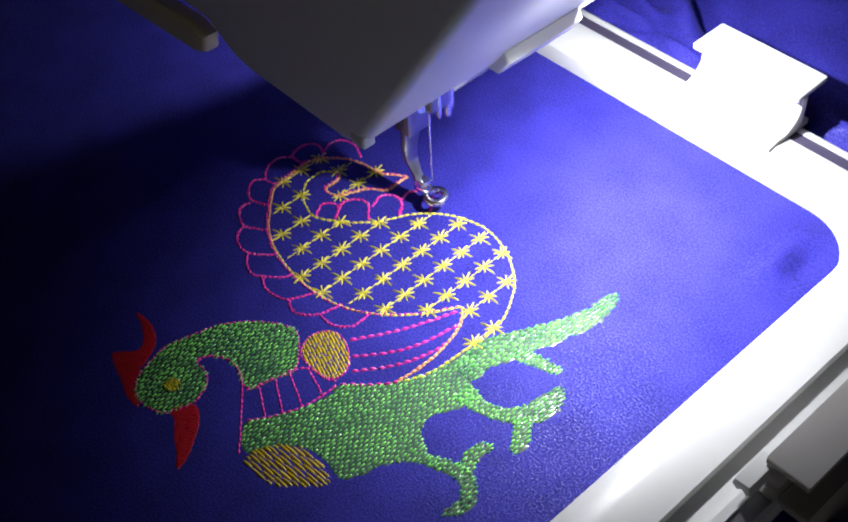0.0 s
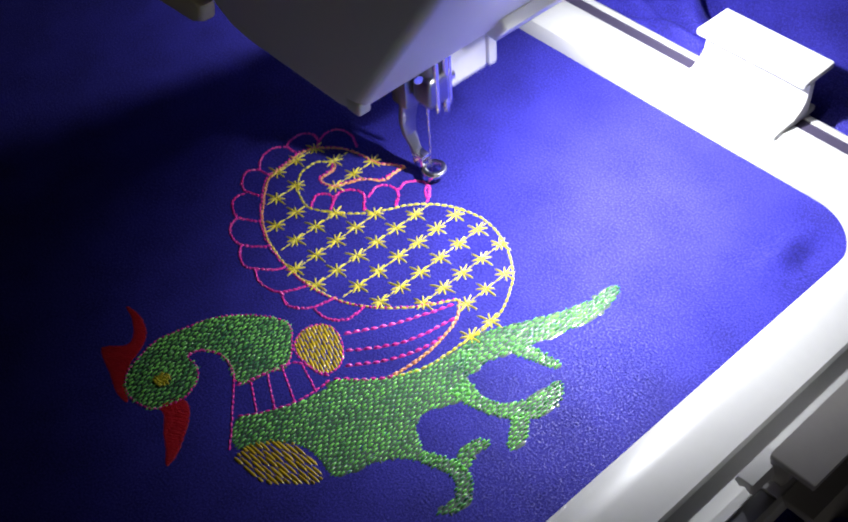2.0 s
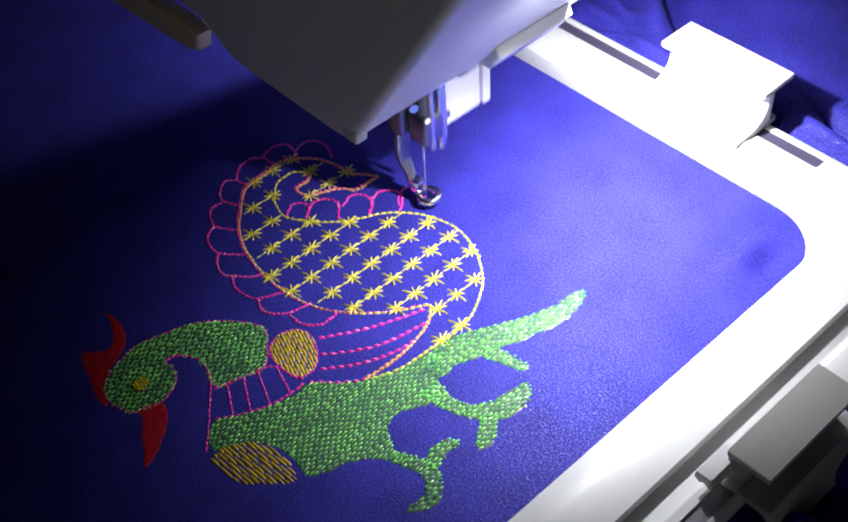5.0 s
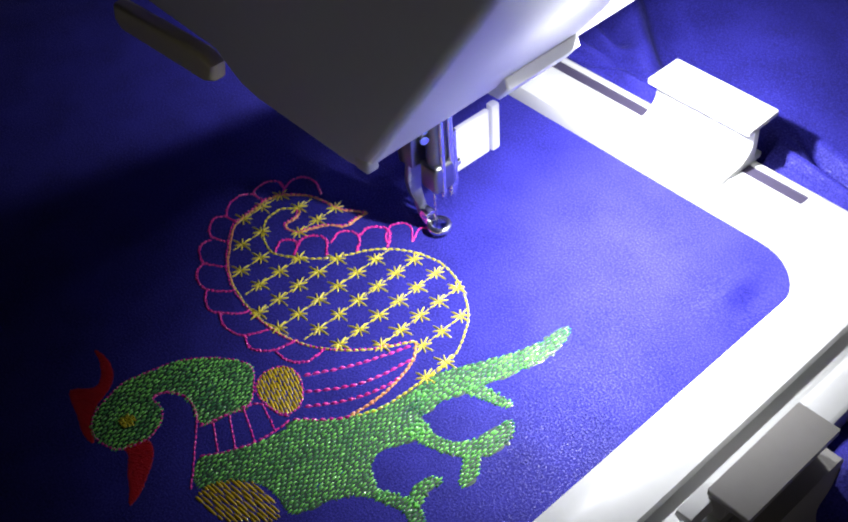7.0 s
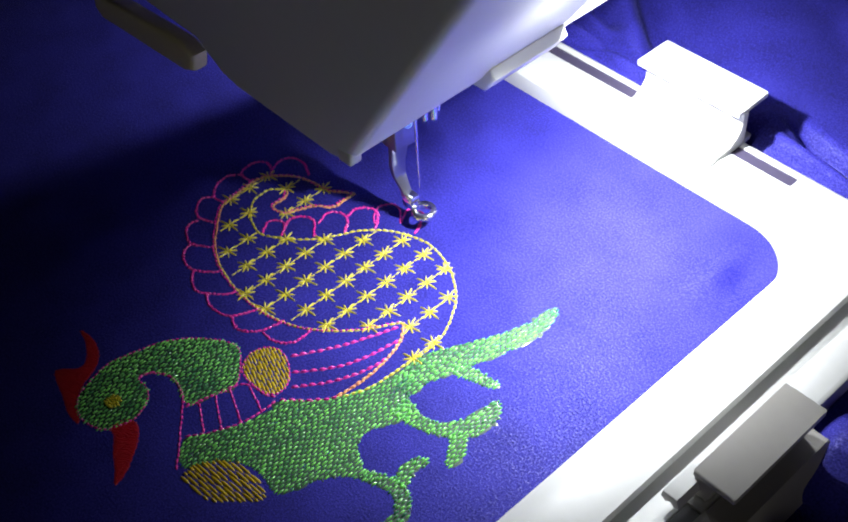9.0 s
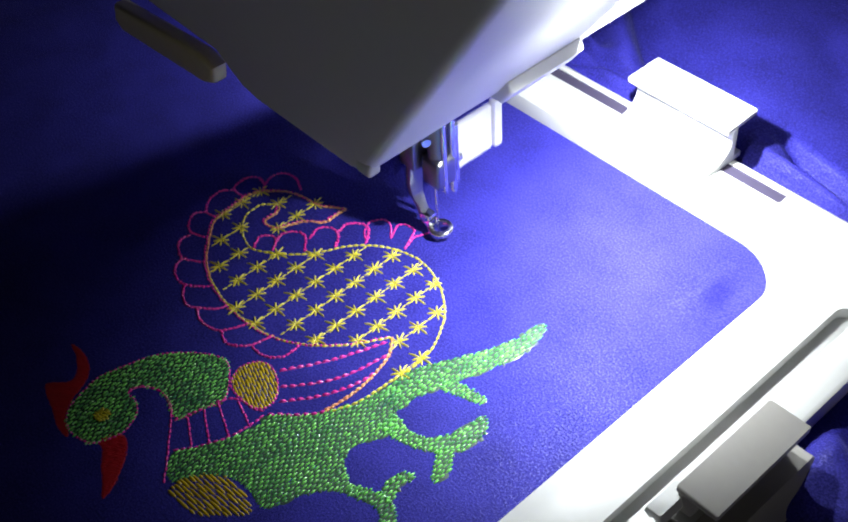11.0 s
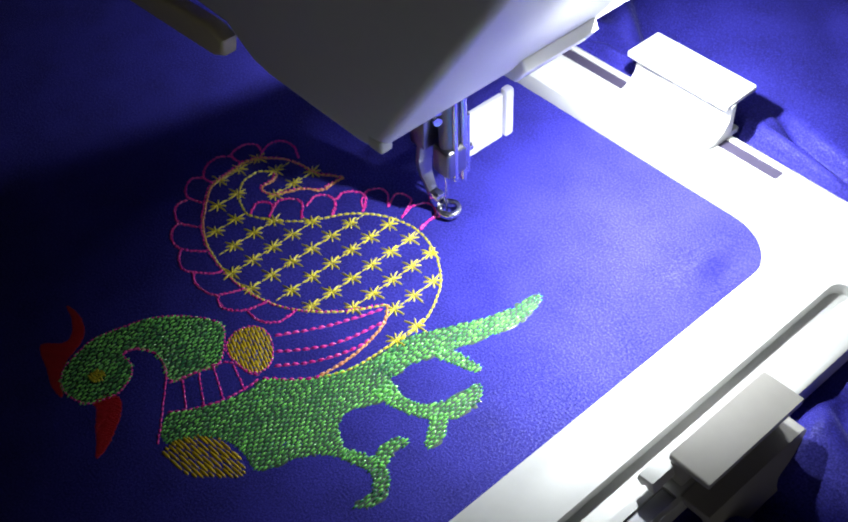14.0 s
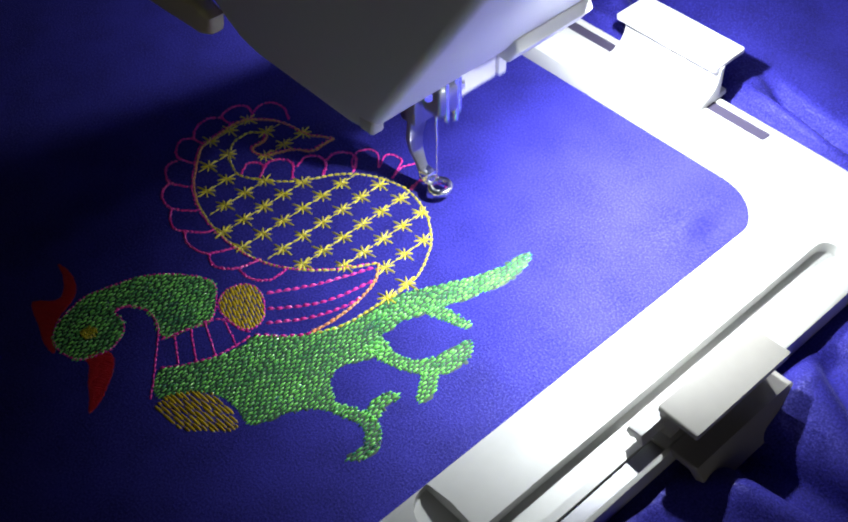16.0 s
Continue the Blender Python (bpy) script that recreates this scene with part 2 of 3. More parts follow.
class Stitches:
    """Single threads lying on the cloth, gathered into one mesh."""

    def __init__(self):
        self.verts, self.faces = [], []

    def add(self, a, b, width=0.75, height=0.45, lift=0.0):
        a, b = np.array(a[:2], float), np.array(b[:2], float)
        length = np.linalg.norm(b - a)
        if length < 0.05:
            return
        along = (b - a) / length
        side = np.array((-along[1], along[0]))
        k = len(self.verts)
        for s, w, h in ((0, 0.35, -0.15), (0.18, 0.9, 0.75), (0.5, 1, 1), (0.82, 0.9, 0.75), (1, 0.35, -0.15)):
            mid = a + along * length * s
            for u, v in ((-0.5, 0), (-0.3, 0.72), (0, 1), (0.3, 0.72), (0.5, 0)):
                q = mid + side * u * w * width
                self.verts.append((q[0] * MM, q[1] * MM, (lift + (v * h if h > 0 else h * 0.6 + v * 0.1) * height) * MM))
        for r in range(4):
            for c in range(4):
                i = k + r * 5 + c
                self.faces.append((i, i + 1, i + 6, i + 5))

    def line(self, points, length=2.0, width=0.6, gap=0.0, height=0.45, rng=None, closed=False, jitter=0.0, lift=0.0):
        p = curve(points, length, closed)
        for a, b in zip(p[:-1], p[1:]):
            j = np.array((rng.uniform(-1, 1), rng.uniform(-1, 1))) * jitter if rng else 0
            d = b[:2] - a[:2]
            self.add(a[:2] + d * gap + j, b[:2] - d * gap + j, width, height, lift)

    def fill(self, regions, angle, spacing, length, width, rng, height=0.45, gap=0.06, jitter=0.12, lift=0.0, holes=()):
        """Rows of stitches over the union of some outlines."""
        pts = np.concatenate(regions)
        c, s = math.cos(radians(angle)), math.sin(radians(angle))
        u, v = pts[:, 0] * c + pts[:, 1] * s, -pts[:, 0] * s + pts[:, 1] * c
        for row, y in enumerate(np.arange(v.min(), v.max(), spacing)):
            fine = np.arange(u.min() - 1, u.max() + 1, 0.15)
            q = np.stack([fine * c - y * s, fine * s + y * c], axis=1)
            on = np.zeros(len(fine), bool)
            for r in regions:
                on |= inside(q, r)
            for r in holes:
                on &= ~inside(q, r)
            edges = np.flatnonzero(np.diff(np.concatenate([[0], on.astype(int), [0]])))
            for i0, i1 in zip(edges[::2], edges[1::2]):
                a, b = fine[i0], fine[i1 - 1]
                if b - a < 0.3:
                    continue
                cuts, x = [a], math.floor(a / length) * length + (0.5 * (row % 2) + rng.uniform(-0.16, 0.16)) * length
                while x < b - 0.4:
                    if x > a + 0.4:
                        cuts.append(x)
                    x += length * rng.uniform(0.93, 1.07)
                cuts.append(b)
                a_edge, b_edge = a, b
                for p, r in zip(cuts[:-1], cuts[1:]):
                    if p == a_edge or r == b_edge:
                        p, r = p - rng.uniform(-0.3, 1) * jitter * 7 * (p == a_edge), r + rng.uniform(-0.3, 1) * jitter * 7 * (r == b_edge)
                    w = y + rng.uniform(-1, 1) * jitter
                    g = (r - p) * gap
                    self.add(((p + g) * c - w * s, (p + g) * s + w * c), ((r - g) * c - w * s, (r - g) * s + w * c), width * rng.uniform(0.85, 1.12), height * rng.uniform(0.7, 1.15), lift)

    def mesh(self, name):
        me = bpy.data.meshes.new(name)
        me.from_pydata(self.verts, [], self.faces)
        me.shade_smooth()
        return me


def stroke(points):
    """The outline of a tapering limb: control points with a width each."""
    p = curve(points, 1.0)
    d = np.gradient(p[:, :2], axis=0)
    d /= np.linalg.norm(d, axis=1)[:, None]
    n = np.stack([-d[:, 1], d[:, 0]], axis=1) * p[:, 2:3] / 2
    return np.concatenate([p[:, :2] + n, (p[:, :2] - n)[::-1]])


def shape(points):
    return curve(points, 1.0, True)[:-1, :2]


# ---- the room ----
def room():
    def slab(name, x0, x1, y0, y1, z0, z1, mat):
        tagged(part(name, box(bmesh.new(), x0, x1, y0, y1, z0, z1), mat), kind="structure")
    slab("floor", -1600, 1600, -1600, 1600, -800, -760, WOOD)
    slab("ceiling", -1600, 1600, -1600, 1600, 1640, 1680, PAINT)
    slab("wall_north", -1600, 1600, 1500, 1600, -760, 1640, PAINT)
    slab("wall_south", -1600, 1600, -1600, -1500, -760, 1640, PAINT)
    slab("wall_east", 1500, 1600, -1500, 1500, -760, 1640, PAINT)
    slab("wall_west", -1600, -1500, -1500, 1500, -760, 1640, PAINT)


def table():
    thing = tagged(new("sewing_table"), "wooden sewing table under the machine and cloth", "table")
    part("tabletop", box(bmesh.new(), -480, 480, -560, 620, -38, -8, 3), WOOD, thing)
    for x in (-440, 440):
        for y in (-520, 580):
            part("leg", box(bmesh.new(), x - 25, x + 25, y - 25, y + 25, -760, -38, 2), WOOD, thing)


# ---- the cloth and its embroidery, in the hoop's own millimetres ----
HOOP_X0, HOOP_X1, HOOP_Y0, HOOP_Y1 = -230.0, 126.2, -200.0, 120.0   # the opening
RIM_X0, RIM_X1, RIM_Y0, RIM_Y1 = -268.0, 165.0, -238.0, 146.5       # the outside
BODY = [(43.4, -63.1), (46.6, -56.3), (50.0, -49.1), (52.3, -40.9), (52.3, -34.3), (59.5, -26.4), (65.2, -16.6), (68.2, -6.4), (72.0, 0.9), (77.2, -6.7), (82.8, -10.6), (81.4, -16.7), (78.3, -23.3), (80.1, -28.1), (86.5, -31.9), (93.0, -32.8), (86.0, -37.5), (81.5, -43.4), (78.9, -51.0), (75.8, -55.2), (68.4, -54.3), (61.3, -56.0), (55.6, -61.1), (50.8, -68.6)]
NECK = [(30.3, -33.2), (24.7, -31.3), (18.3, -34.8), (12.0, -40.5), (7.5, -47.5), (5.0, -55.8), (3.3, -63.6), (4.8, -69.8), (6.9, -75.4), (10.2, -78.7), (15.1, -80.3), (19.7, -79.6), (23.6, -77.7), (25.8, -73.5), (26.7, -68.8), (25.1, -64.6), (22.7, -61.6), (19.2, -60.1), (14.9, -60.1), (14.6, -57.5), (17.5, -54.5), (21.7, -52.6), (26.2, -52.9), (31.8, -55.0), (35.0, -53.4), (35.8, -48.0), (38.0, -40.6)]
CREST = [(-15.0, -62.5), (-8.8, -61.5), (-2.3, -63.2), (1.9, -66.8), (5.0, -73.1), (9.2, -78.0), (16.6, -81.6), (11.4, -82.2), (3.9, -80.0), (-5.9, -76.8), (-2.3, -71.6), (-2.5, -68.2), (-8.5, -64.3)]
BEAK = [(25.3, -70.7), (29.3, -69.5), (33.8, -72.2), (38.5, -77.4), (41.6, -81.9), (42.4, -85.7), (38.0, -83.1), (31.4, -79.4), (26.9, -76.5), (23.9, -76.3)]
OVAL = [(53.3, -70.4), (53.1, -65.0), (56.2, -59.7), (61.3, -56.0), (67.6, -55.2), (74.6, -57.0), (74.7, -59.1), (71.3, -63.9), (65.8, -69.0), (60.0, -71.1)]
DISC = [(34.5, -35.7), (31.2, -30.2), (32.8, -24.7), (37.7, -22.7), (44.7, -25.4), (49.4, -30.7), (47.6, -35.4), (40.7, -36.7)]
FEATHERS = {
    "tail_feather": [(73.1, -6.6, 9.0), (73.6, 3.9, 10.0), (77.4, 13.7, 9.5), (82.0, 25.2, 7.5), (85.4, 35.9, 6.5), (85.4, 44.5, 4.5), (85.0, 48.8, 1.5)],
    "tail_twig": [(79.2, 9.6, 4.0), (84.5, 12.2, 4.5), (89.1, 13.1, 4.0), (93.4, 14.9, 2.5)],
    "middle_limb": [(77.3, -10.7, 8.0), (86.1, -10.5, 5.0), (93.1, -7.7, 5.0), (97.5, -2.4, 7.0), (99.0, 3.8, 7.0), (97.6, 8.6, 4.5), (96.1, 9.8, 2.0)],
    "middle_twig": [(97.2, -5.3, 5.0), (100.4, -8.6, 5.0), (102.6, -12.0, 4.5), (103.1, -15.1, 2.0)],
    "leg_limb": [(88.5, -33.7, 4.0), (95.5, -31.0, 4.5), (99.2, -30.1, 5.0), (103.2, -32.1, 4.5), (106.1, -35.6, 4.5), (105.4, -39.4, 3.0), (103.8, -42.2, 1.5)],
    "leg_twig": [(98.9, -29.2, 4.0), (96.5, -24.9, 4.5), (96.4, -21.0, 4.0), (98.3, -18.2, 2.0)],
}
# the paisley wing: its edge in runs
OUT = [(-7.4, -14.2), (-11.0, -12.5), (-15.3, -10.2), (-20.1, -6.2), (-24.8, -2.0), (-29.1, 2.9), (-30.0, 7.4), (-30.6, 12.4), (-31.4, 18.8), (-29.8, 23.4), (-25.3, 28.2), (-20.2, 31.2), (-14.8, 32.7), (-8.8, 33.6), (-4.9, 36.3), (-0.6, 39.0)]
TIP = [(-0.6, 39.0), (-0.9, 34.0), (-0.9, 29.3), (-5.3, 26.0), (-7.3, 23.0), (-9.2, 18.7), (-10.3, 15.7), (-14.3, 14.7), (-16.6, 15.0), (-16.5, 18.8), (-17.4, 22.3), (-19.3, 23.4)]
CURL = [(-19.3, 23.4), (-23.7, 19.9), (-24.0, 16.6), (-23.7, 12.9), (-20.8, 9.1), (-16.7, 5.9), (-12.8, 4.4), (-8.9, 3.7), (-6.0, 4.8), (-1.9, 7.1), (3.5, 11.7), (8.2, 17.0), (10.8, 21.6), (14.2, 28.0), (19.6, 33.7)]
ROUND = [(19.6, 33.7), (26.4, 37.7), (36.6, 40.2), (47.9, 37.6), (57.1, 32.0), (62.4, 26.1), (67.3, 17.0), (68.5, 10.0), (68.0, 2.6), (67.7, -4.9), (66.9, -12.9), (63.7, -20.6)]
BOTTOM = [(-7.4, -14.2), (-0.6, -16.0), (8.1, -17.3), (16.3, -17.2), (24.4, -16.1), (31.9, -13.6), (39.3, -8.9), (45.3, -3.1), (50.3, 3.5), (54.7, 11.3)]
WING = [(54.8, 11.8), (59.6, 6.1), (61.9, -0.5), (63.1, -8.2), (63.0, -16.8), (62.3, -21.5)]
VEINS = [
    [(40.7, -22.0), (45.4, -14.2), (50.0, -5.1), (55.3, 9.1)], [(45.8, -25.7), (52.8, -16.3), (57.0, -7.0), (59.4, 5.9)],
    [(50.2, -29.3), (56.8, -19.8), (60.8, -10.5), (62.3, -1.3)], [(51.5, -34.6), (59.6, -26.5), (63.0, -21.1)],
]
NECK_LINES = [
    [(33.6, -55.9), (35.9, -48.2), (37.8, -40.5), (41.2, -37.1), (46.7, -36.3), (49.9, -34.5)], [(42.6, -62.0), (46.5, -56.2), (49.7, -48.8), (51.1, -41.9), (51.0, -35.3)],
    [(14.9, -60.1), (14.9, -57.1), (17.3, -54.4), (21.5, -52.5), (26.1, -52.8), (29.5, -53.9), (34.3, -57.4), (38.9, -61.0), (44.8, -65.7), (50.4, -70.3)],
    [(35.4, -52.1), (45.3, -57.2)], [(36.4, -46.9), (48.0, -53.0)], [(37.8, -42.5), (50.6, -47.6)], [(41.2, -37.7), (51.8, -40.9)],
]
SCALLOPS_OUTSIDE = [
    [(-19.7, 33.8), (-26.5, 36.5), (-32.1, 34.6), (-32.9, 29.1), (-29.9, 24.5)], [(-31.2, 26.1), (-35.4, 27.3), (-38.9, 25.0), (-39.2, 20.4), (-37.1, 17.0), (-31.5, 17.5)],
    [(-37.4, 16.8), (-40.3, 12.9), (-39.1, 7.4), (-34.5, 3.2), (-29.0, 5.0)], [(-34.5, 3.2), (-37.2, 0.4), (-35.3, -3.6), (-30.3, -6.5), (-24.1, -3.9)],
    [(-29.2, -7.2), (-29.7, -10.9), (-26.5, -14.1), (-21.6, -15.5), (-15.4, -12.0)], [(-21.6, -15.5), (-20.4, -19.1), (-16.0, -22.0), (-10.8, -22.0), (-4.5, -17.2)],
    [(-10.8, -22.0), (-7.0, -25.2), (-1.6, -26.6), (6.2, -20.2)], [(0.7, -24.9), (5.9, -27.4), (11.3, -26.9), (14.6, -25.0), (18.1, -18.0)],
    [(14.6, -25.0), (19.1, -27.0), (22.9, -25.6), (26.3, -21.7), (27.9, -14.4)], [(26.9, -22.1), (32.3, -21.9), (37.0, -18.0), (37.2, -12.9), (36.6, -10.3)],
]
SCALLOPS_INSIDE = [
    [(-8.1, 4.4), (-11.1, 8.5), (-10.2, 11.3), (-6.5, 12.4), (-2.4, 8.0)], [(-5.2, 11.8), (-6.9, 15.1), (-5.0, 19.0), (-0.7, 20.4), (5.7, 15.4)],
    [(1.9, 20.3), (-0.2, 25.9), (3.0, 29.3), (7.4, 28.7), (11.3, 24.0)], [(6.3, 29.6), (5.4, 34.6), (9.8, 38.3), (13.5, 37.1), (17.3, 32.5)],
]
# where the needle stands over the cloth: seconds, x, y
NEEDLE = [
    (0.0, 17.3, 35.7), (0.5, 16.6, 35.3), (1.0, 13.2, 37.5), (1.5, 10.8, 41.7), (2.0, 10.7, 42.3), (2.5, 12.7, 46.1), (3.0, 14.2, 46.7), (3.5, 17.2, 46.3),
    (4.6, 22.5, 41.5), (6.0, 18.7, 47.8), (6.5, 20.2, 50.1), (7.0, 24.2, 50.5), (7.5, 25.0, 50.5), (8.0, 29.3, 41.7), (9.3, 27.2, 48.0), (10.5, 29.4, 53.0),
    (11.0, 32.4, 53.5), (11.5, 36.3, 51.2), (12.0, 36.8, 43.3), (12.5, 38.0, 42.6), (13.0, 36.1, 48.4), (13.5, 36.0, 48.4), (14.0, 38.4, 53.1),
    (14.5, 42.0, 53.7), (15.0, 42.7, 53.7), (15.5, 46.0, 51.1), (16.0, 46.3, 46.1),
]
STITCH_AT = (-0.5, -1.7)   # the needle's hole from the foot's middle


def smooth(a, b, x):
    s = np.clip((x - a) / (b - a), 0, 1)
    return s * s * (3 - 2 * s)


DENT = (111.0, 97.0)   # a pucker in the corner of the hoop
CREASES = [
    (-30, 168, 16, 160, 2.2, 4.5), (-14, 154, 27, 158.5, 1.8, 3.5), (-14, 208, 21, 178, 5.5, 8.0), (-40, 190, 0, 172, 3.0, 4.0),
    (94, 160, 122, 158, 3.2, 5.5), (60, 230, 130, 190, 9.0, 0.8), (94, 166, 128, 160, 3.0, 4.5),
    (176, 80, 215, 60, 6.0, 6.0), (182, 36, 230, 44, 5.5, 6.5), (178, 0, 215, -30, 6.0, 5.0), (174, 120, 230, 110, 6.0, 5.0), (170, 150, 210, 180, 6.0, 4.5),
]


def cloth_height(x, y):
    """The lie of the cloth in millimetres: taut in the hoop, in loose folds outside."""
    out = np.maximum.reduce([x - RIM_X1, RIM_X0 - x, y - RIM_Y1, RIM_Y0 - y, np.zeros_like(x)])
    loose = smooth(0, 12, out)
    z = np.zeros_like(x)
    # a soft pucker in the corner of the hoop
    z += 1.9 * np.exp(-((x - DENT[0]) / 4.5) ** 2 - ((y - DENT[1]) / 10) ** 2) - 1.2 * np.exp(-((x - DENT[0] - 7) / 4) ** 2 - ((y - DENT[1]) / 9) ** 2)
    # loose cloth outside: a slow swell, with creases pulled into it
    swell = 4.5 + 1.6 * np.cos(x * 0.045 + y * 0.021) + 1.3 * np.cos(x * 0.017 - y * 0.06 + 1.0) + 0.8 * np.cos(x * 0.09 + y * 0.07)
    crease = np.zeros_like(x)
    for x0, y0, x1, y1, width, depth in CREASES:
        dx, dy = x1 - x0, y1 - y0
        along = ((x - x0) * dx + (y - y0) * dy) / (dx * dx + dy * dy)
        off = ((x - x0) * dy - (y - y0) * dx) / math.hypot(dx, dy)
        taper = np.exp(-np.maximum(0, np.abs(along - 0.5) - 0.4) ** 2 * 12)
        crease += 1.5 * depth * taper * (np.exp(-(off / width) ** 2) - 0.6 * np.exp(-((off - 2.2 * width) / (1.3 * width)) ** 2))
    z += loose * (swell - crease)
    return np.maximum(z, -2.5)


def cloth():
    xs = np.unique(np.concatenate([np.arange(-330, -60, 9.0), np.arange(-60, 240, 1.6), np.arange(240, 341, 9.0)]))
    ys = np.unique(np.concatenate([np.arange(-330, -120, 9.0), np.arange(-120, 240, 1.6), np.arange(240, 370, 9.0)]))
    gx, gy = np.meshgrid(xs, ys, indexing="ij")
    gz = cloth_height(gx, gy)
    n, m = gx.shape
    verts = np.stack([gx, gy, gz], axis=-1).reshape(-1, 3) * MM
    k = np.arange(n * m).reshape(n, m)
    faces = np.stack([k[:-1, :-1], k[1:, :-1], k[1:, 1:], k[:-1, 1:]], axis=-1).reshape(-1, 4)
    me = bpy.data.meshes.new("cloth")
    me.from_pydata(verts.tolist(), [], faces.tolist())
    me.shade_smooth()
    ob = part("embroidered_cloth", me, CLOTH)
    thick = ob.modifiers.new("thickness", "SOLIDIFY")
    thick.thickness, thick.offset = 0.0012, -1
    return tagged(ob, "royal blue napped cloth stretched in a white hoop, partly embroidered", "fabric")


def embroidery(base):
    rng = random.Random(4)

    def lay(name, stitches, mat, label=""):
        return tagged(part(name, stitches.mesh(name), mat, base, label), kind="stuff")

    # flat layer that hides the blue and paints the gaps between stitches in shade
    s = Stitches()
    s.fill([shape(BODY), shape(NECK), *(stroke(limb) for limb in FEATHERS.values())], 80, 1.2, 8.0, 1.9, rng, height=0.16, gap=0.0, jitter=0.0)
    lay("shaded_underlay", s, GREEN_GAP_SHADE)
    s = Stitches()
    s.fill([shape(BODY)], 93, 1.0, 2.4, 0.56, rng, height=0.6, gap=0.06, jitter=0.1)
    lay("bird_body", s, GREEN, "green chain-like filling stitches")
    for name, limb in FEATHERS.items():
        s = Stitches()
        s.fill([stroke(limb)], 90, 1.02, 2.4, 0.62, rng, height=0.64, gap=0.06, jitter=0.14, lift=0.05)
        lay(name, s, GREEN)
    s = Stitches()
    s.fill([shape(NECK)], 92, 1.0, 2.4, 0.54, rng, height=0.6, gap=0.06, jitter=0.2)
    lay("bird_neck", s, GREEN)
    for name, outline in (("bird_crest", CREST), ("bird_beak", BEAK)):
        s = Stitches()
        s.fill([shape(outline)], 35, 0.3, 7.0, 0.5, rng, height=0.2, gap=0.0, jitter=0.03)
        lay(name, s, RED, "dull red satin stitches")
    s = Stitches()
    s.fill([shape(OVAL)], 4, 1.12, 5.5, 0.86, rng, height=0.5, gap=0.01, jitter=0.16)
    lay("breast_patch", s, GOLD, "dull gold filling stitches")
    s = Stitches()
    s.fill([shape(DISC)], -18, 0.98, 4.2, 0.86, rng, height=0.5, gap=0.01, jitter=0.1)
    lay("shoulder_patch", s, GOLD, "dull gold filling stitches")
    s = Stitches()
    s.fill([shape([(17 + 2.4 * math.cos(a), -70.3 + 2.4 * math.sin(a)) for a in np.linspace(0, 6.28, 9)[:-1]])], 10, 0.5, 4, 0.6, rng, lift=0.35)
    lay("bird_eye", s, YELLOW)

    edge = np.concatenate([curve(OUT, 1)[:, :2], curve(TIP, 1)[:, :2], curve(CURL, 1)[:, :2], curve(ROUND, 1)[:, :2], curve(WING, 1)[::-1, :2], curve(BOTTOM, 1)[::-1, :2]])
    for name, line, mat in (("wing_outline", OUT, ORANGE), ("wing_tip", TIP, ORANGE), ("wing_curl", CURL, YELLOW), ("wing_round", ROUND, YELLOW), ("wing_bottom", BOTTOM, YELLOW), ("wing_edge", WING, ORANGE)):
        s = Stitches()
        s.line(line, 2.2, 0.82, 0.03, rng=rng, jitter=0.08, height=0.55)
        if mat is ORANGE:
            s.line([(x + 0.5, y - 0.2) for x, y in line], 1.7, 0.6, 0.05, rng=rng, jitter=0.15, lift=0.15)
        lay(name, s, mat)
        if name in ("wing_outline", "wing_bottom", "wing_tip"):
            s = Stitches()
            s.line([(x - 0.5, y - 0.5) for x, y in line], 1.6, 0.62, 0.16, rng=rng, jitter=0.22, lift=0.12, height=0.6)
            lay("outline_overlay", s, PINK)
    # stars on a skewed lattice, joined by running stitches
    star_meshes = []
    for _ in range(6):
        one = Stitches()
        for k in range(8):
            a = radians(45 * k + 12 + rng.uniform(-9, 9))
            reach = (4.2, 3.0, 3.7, 2.9, 4.1, 3.2, 3.4, 2.9)[k] * rng.uniform(0.86, 1.1)
            one.add((0.2 * math.cos(a), 0.2 * math.sin(a)), (reach * math.cos(a), reach * math.sin(a)), rng.uniform(0.48, 0.62), 0.55)
        star_meshes.append(one.mesh("star"))
    rows = Stitches()
    for column in range(-5, 9):
        last = None
        for step in range(-6, 8):
            p = np.array((column * 9.69 + step * -0.21, column * 0.56 + step * 8.34))
            grown = np.array([p])
            if inside(grown, edge)[0]:
                ob = tagged(part("star", star_meshes[rng.randrange(6)], YELLOW, base), kind="stuff")
                ob.matrix_local = pose(p[0] * MM, p[1] * MM, 0.00005, 0, 0, rng.uniform(-8, 8))
            ends = [p, p + np.array((-0.21, 8.34))]
            for f in np.arange(0, 1, 0.25):
                a, b = ends[0] + (ends[1] - ends[0]) * f, ends[0] + (ends[1] - ends[0]) * (f + 0.24)
                if inside(np.array([a, b]), edge).all():
                    rows.add(a, b, 0.42, 0.4)
    lay("lattice_thread", rows, YELLOW)
    for line in VEINS:
        s = Stitches()
        s.line(line, 2.6, 1.0, 0.12, rng=rng, jitter=0.12, height=0.7)
        s.line([(x + 0.15, y) for x, y in line], 2.6, 0.5, 0.0, rng=rng, jitter=0.1)
        lay("wing_vein", s, PINK)
    for line in NECK_LINES:
        s = Stitches()
        s.line(line, 1.9, 0.7, 0.04, rng=rng, jitter=0.1)
        lay("neck_line", s, PINK)
    s = Stitches()
    s.line(NECK, 1.5, 0.6, 0.1, rng=rng, closed=True, jitter=0.1)
    s.line(DISC, 1.5, 0.6, 0.1, rng=rng, closed=True, jitter=0.1)
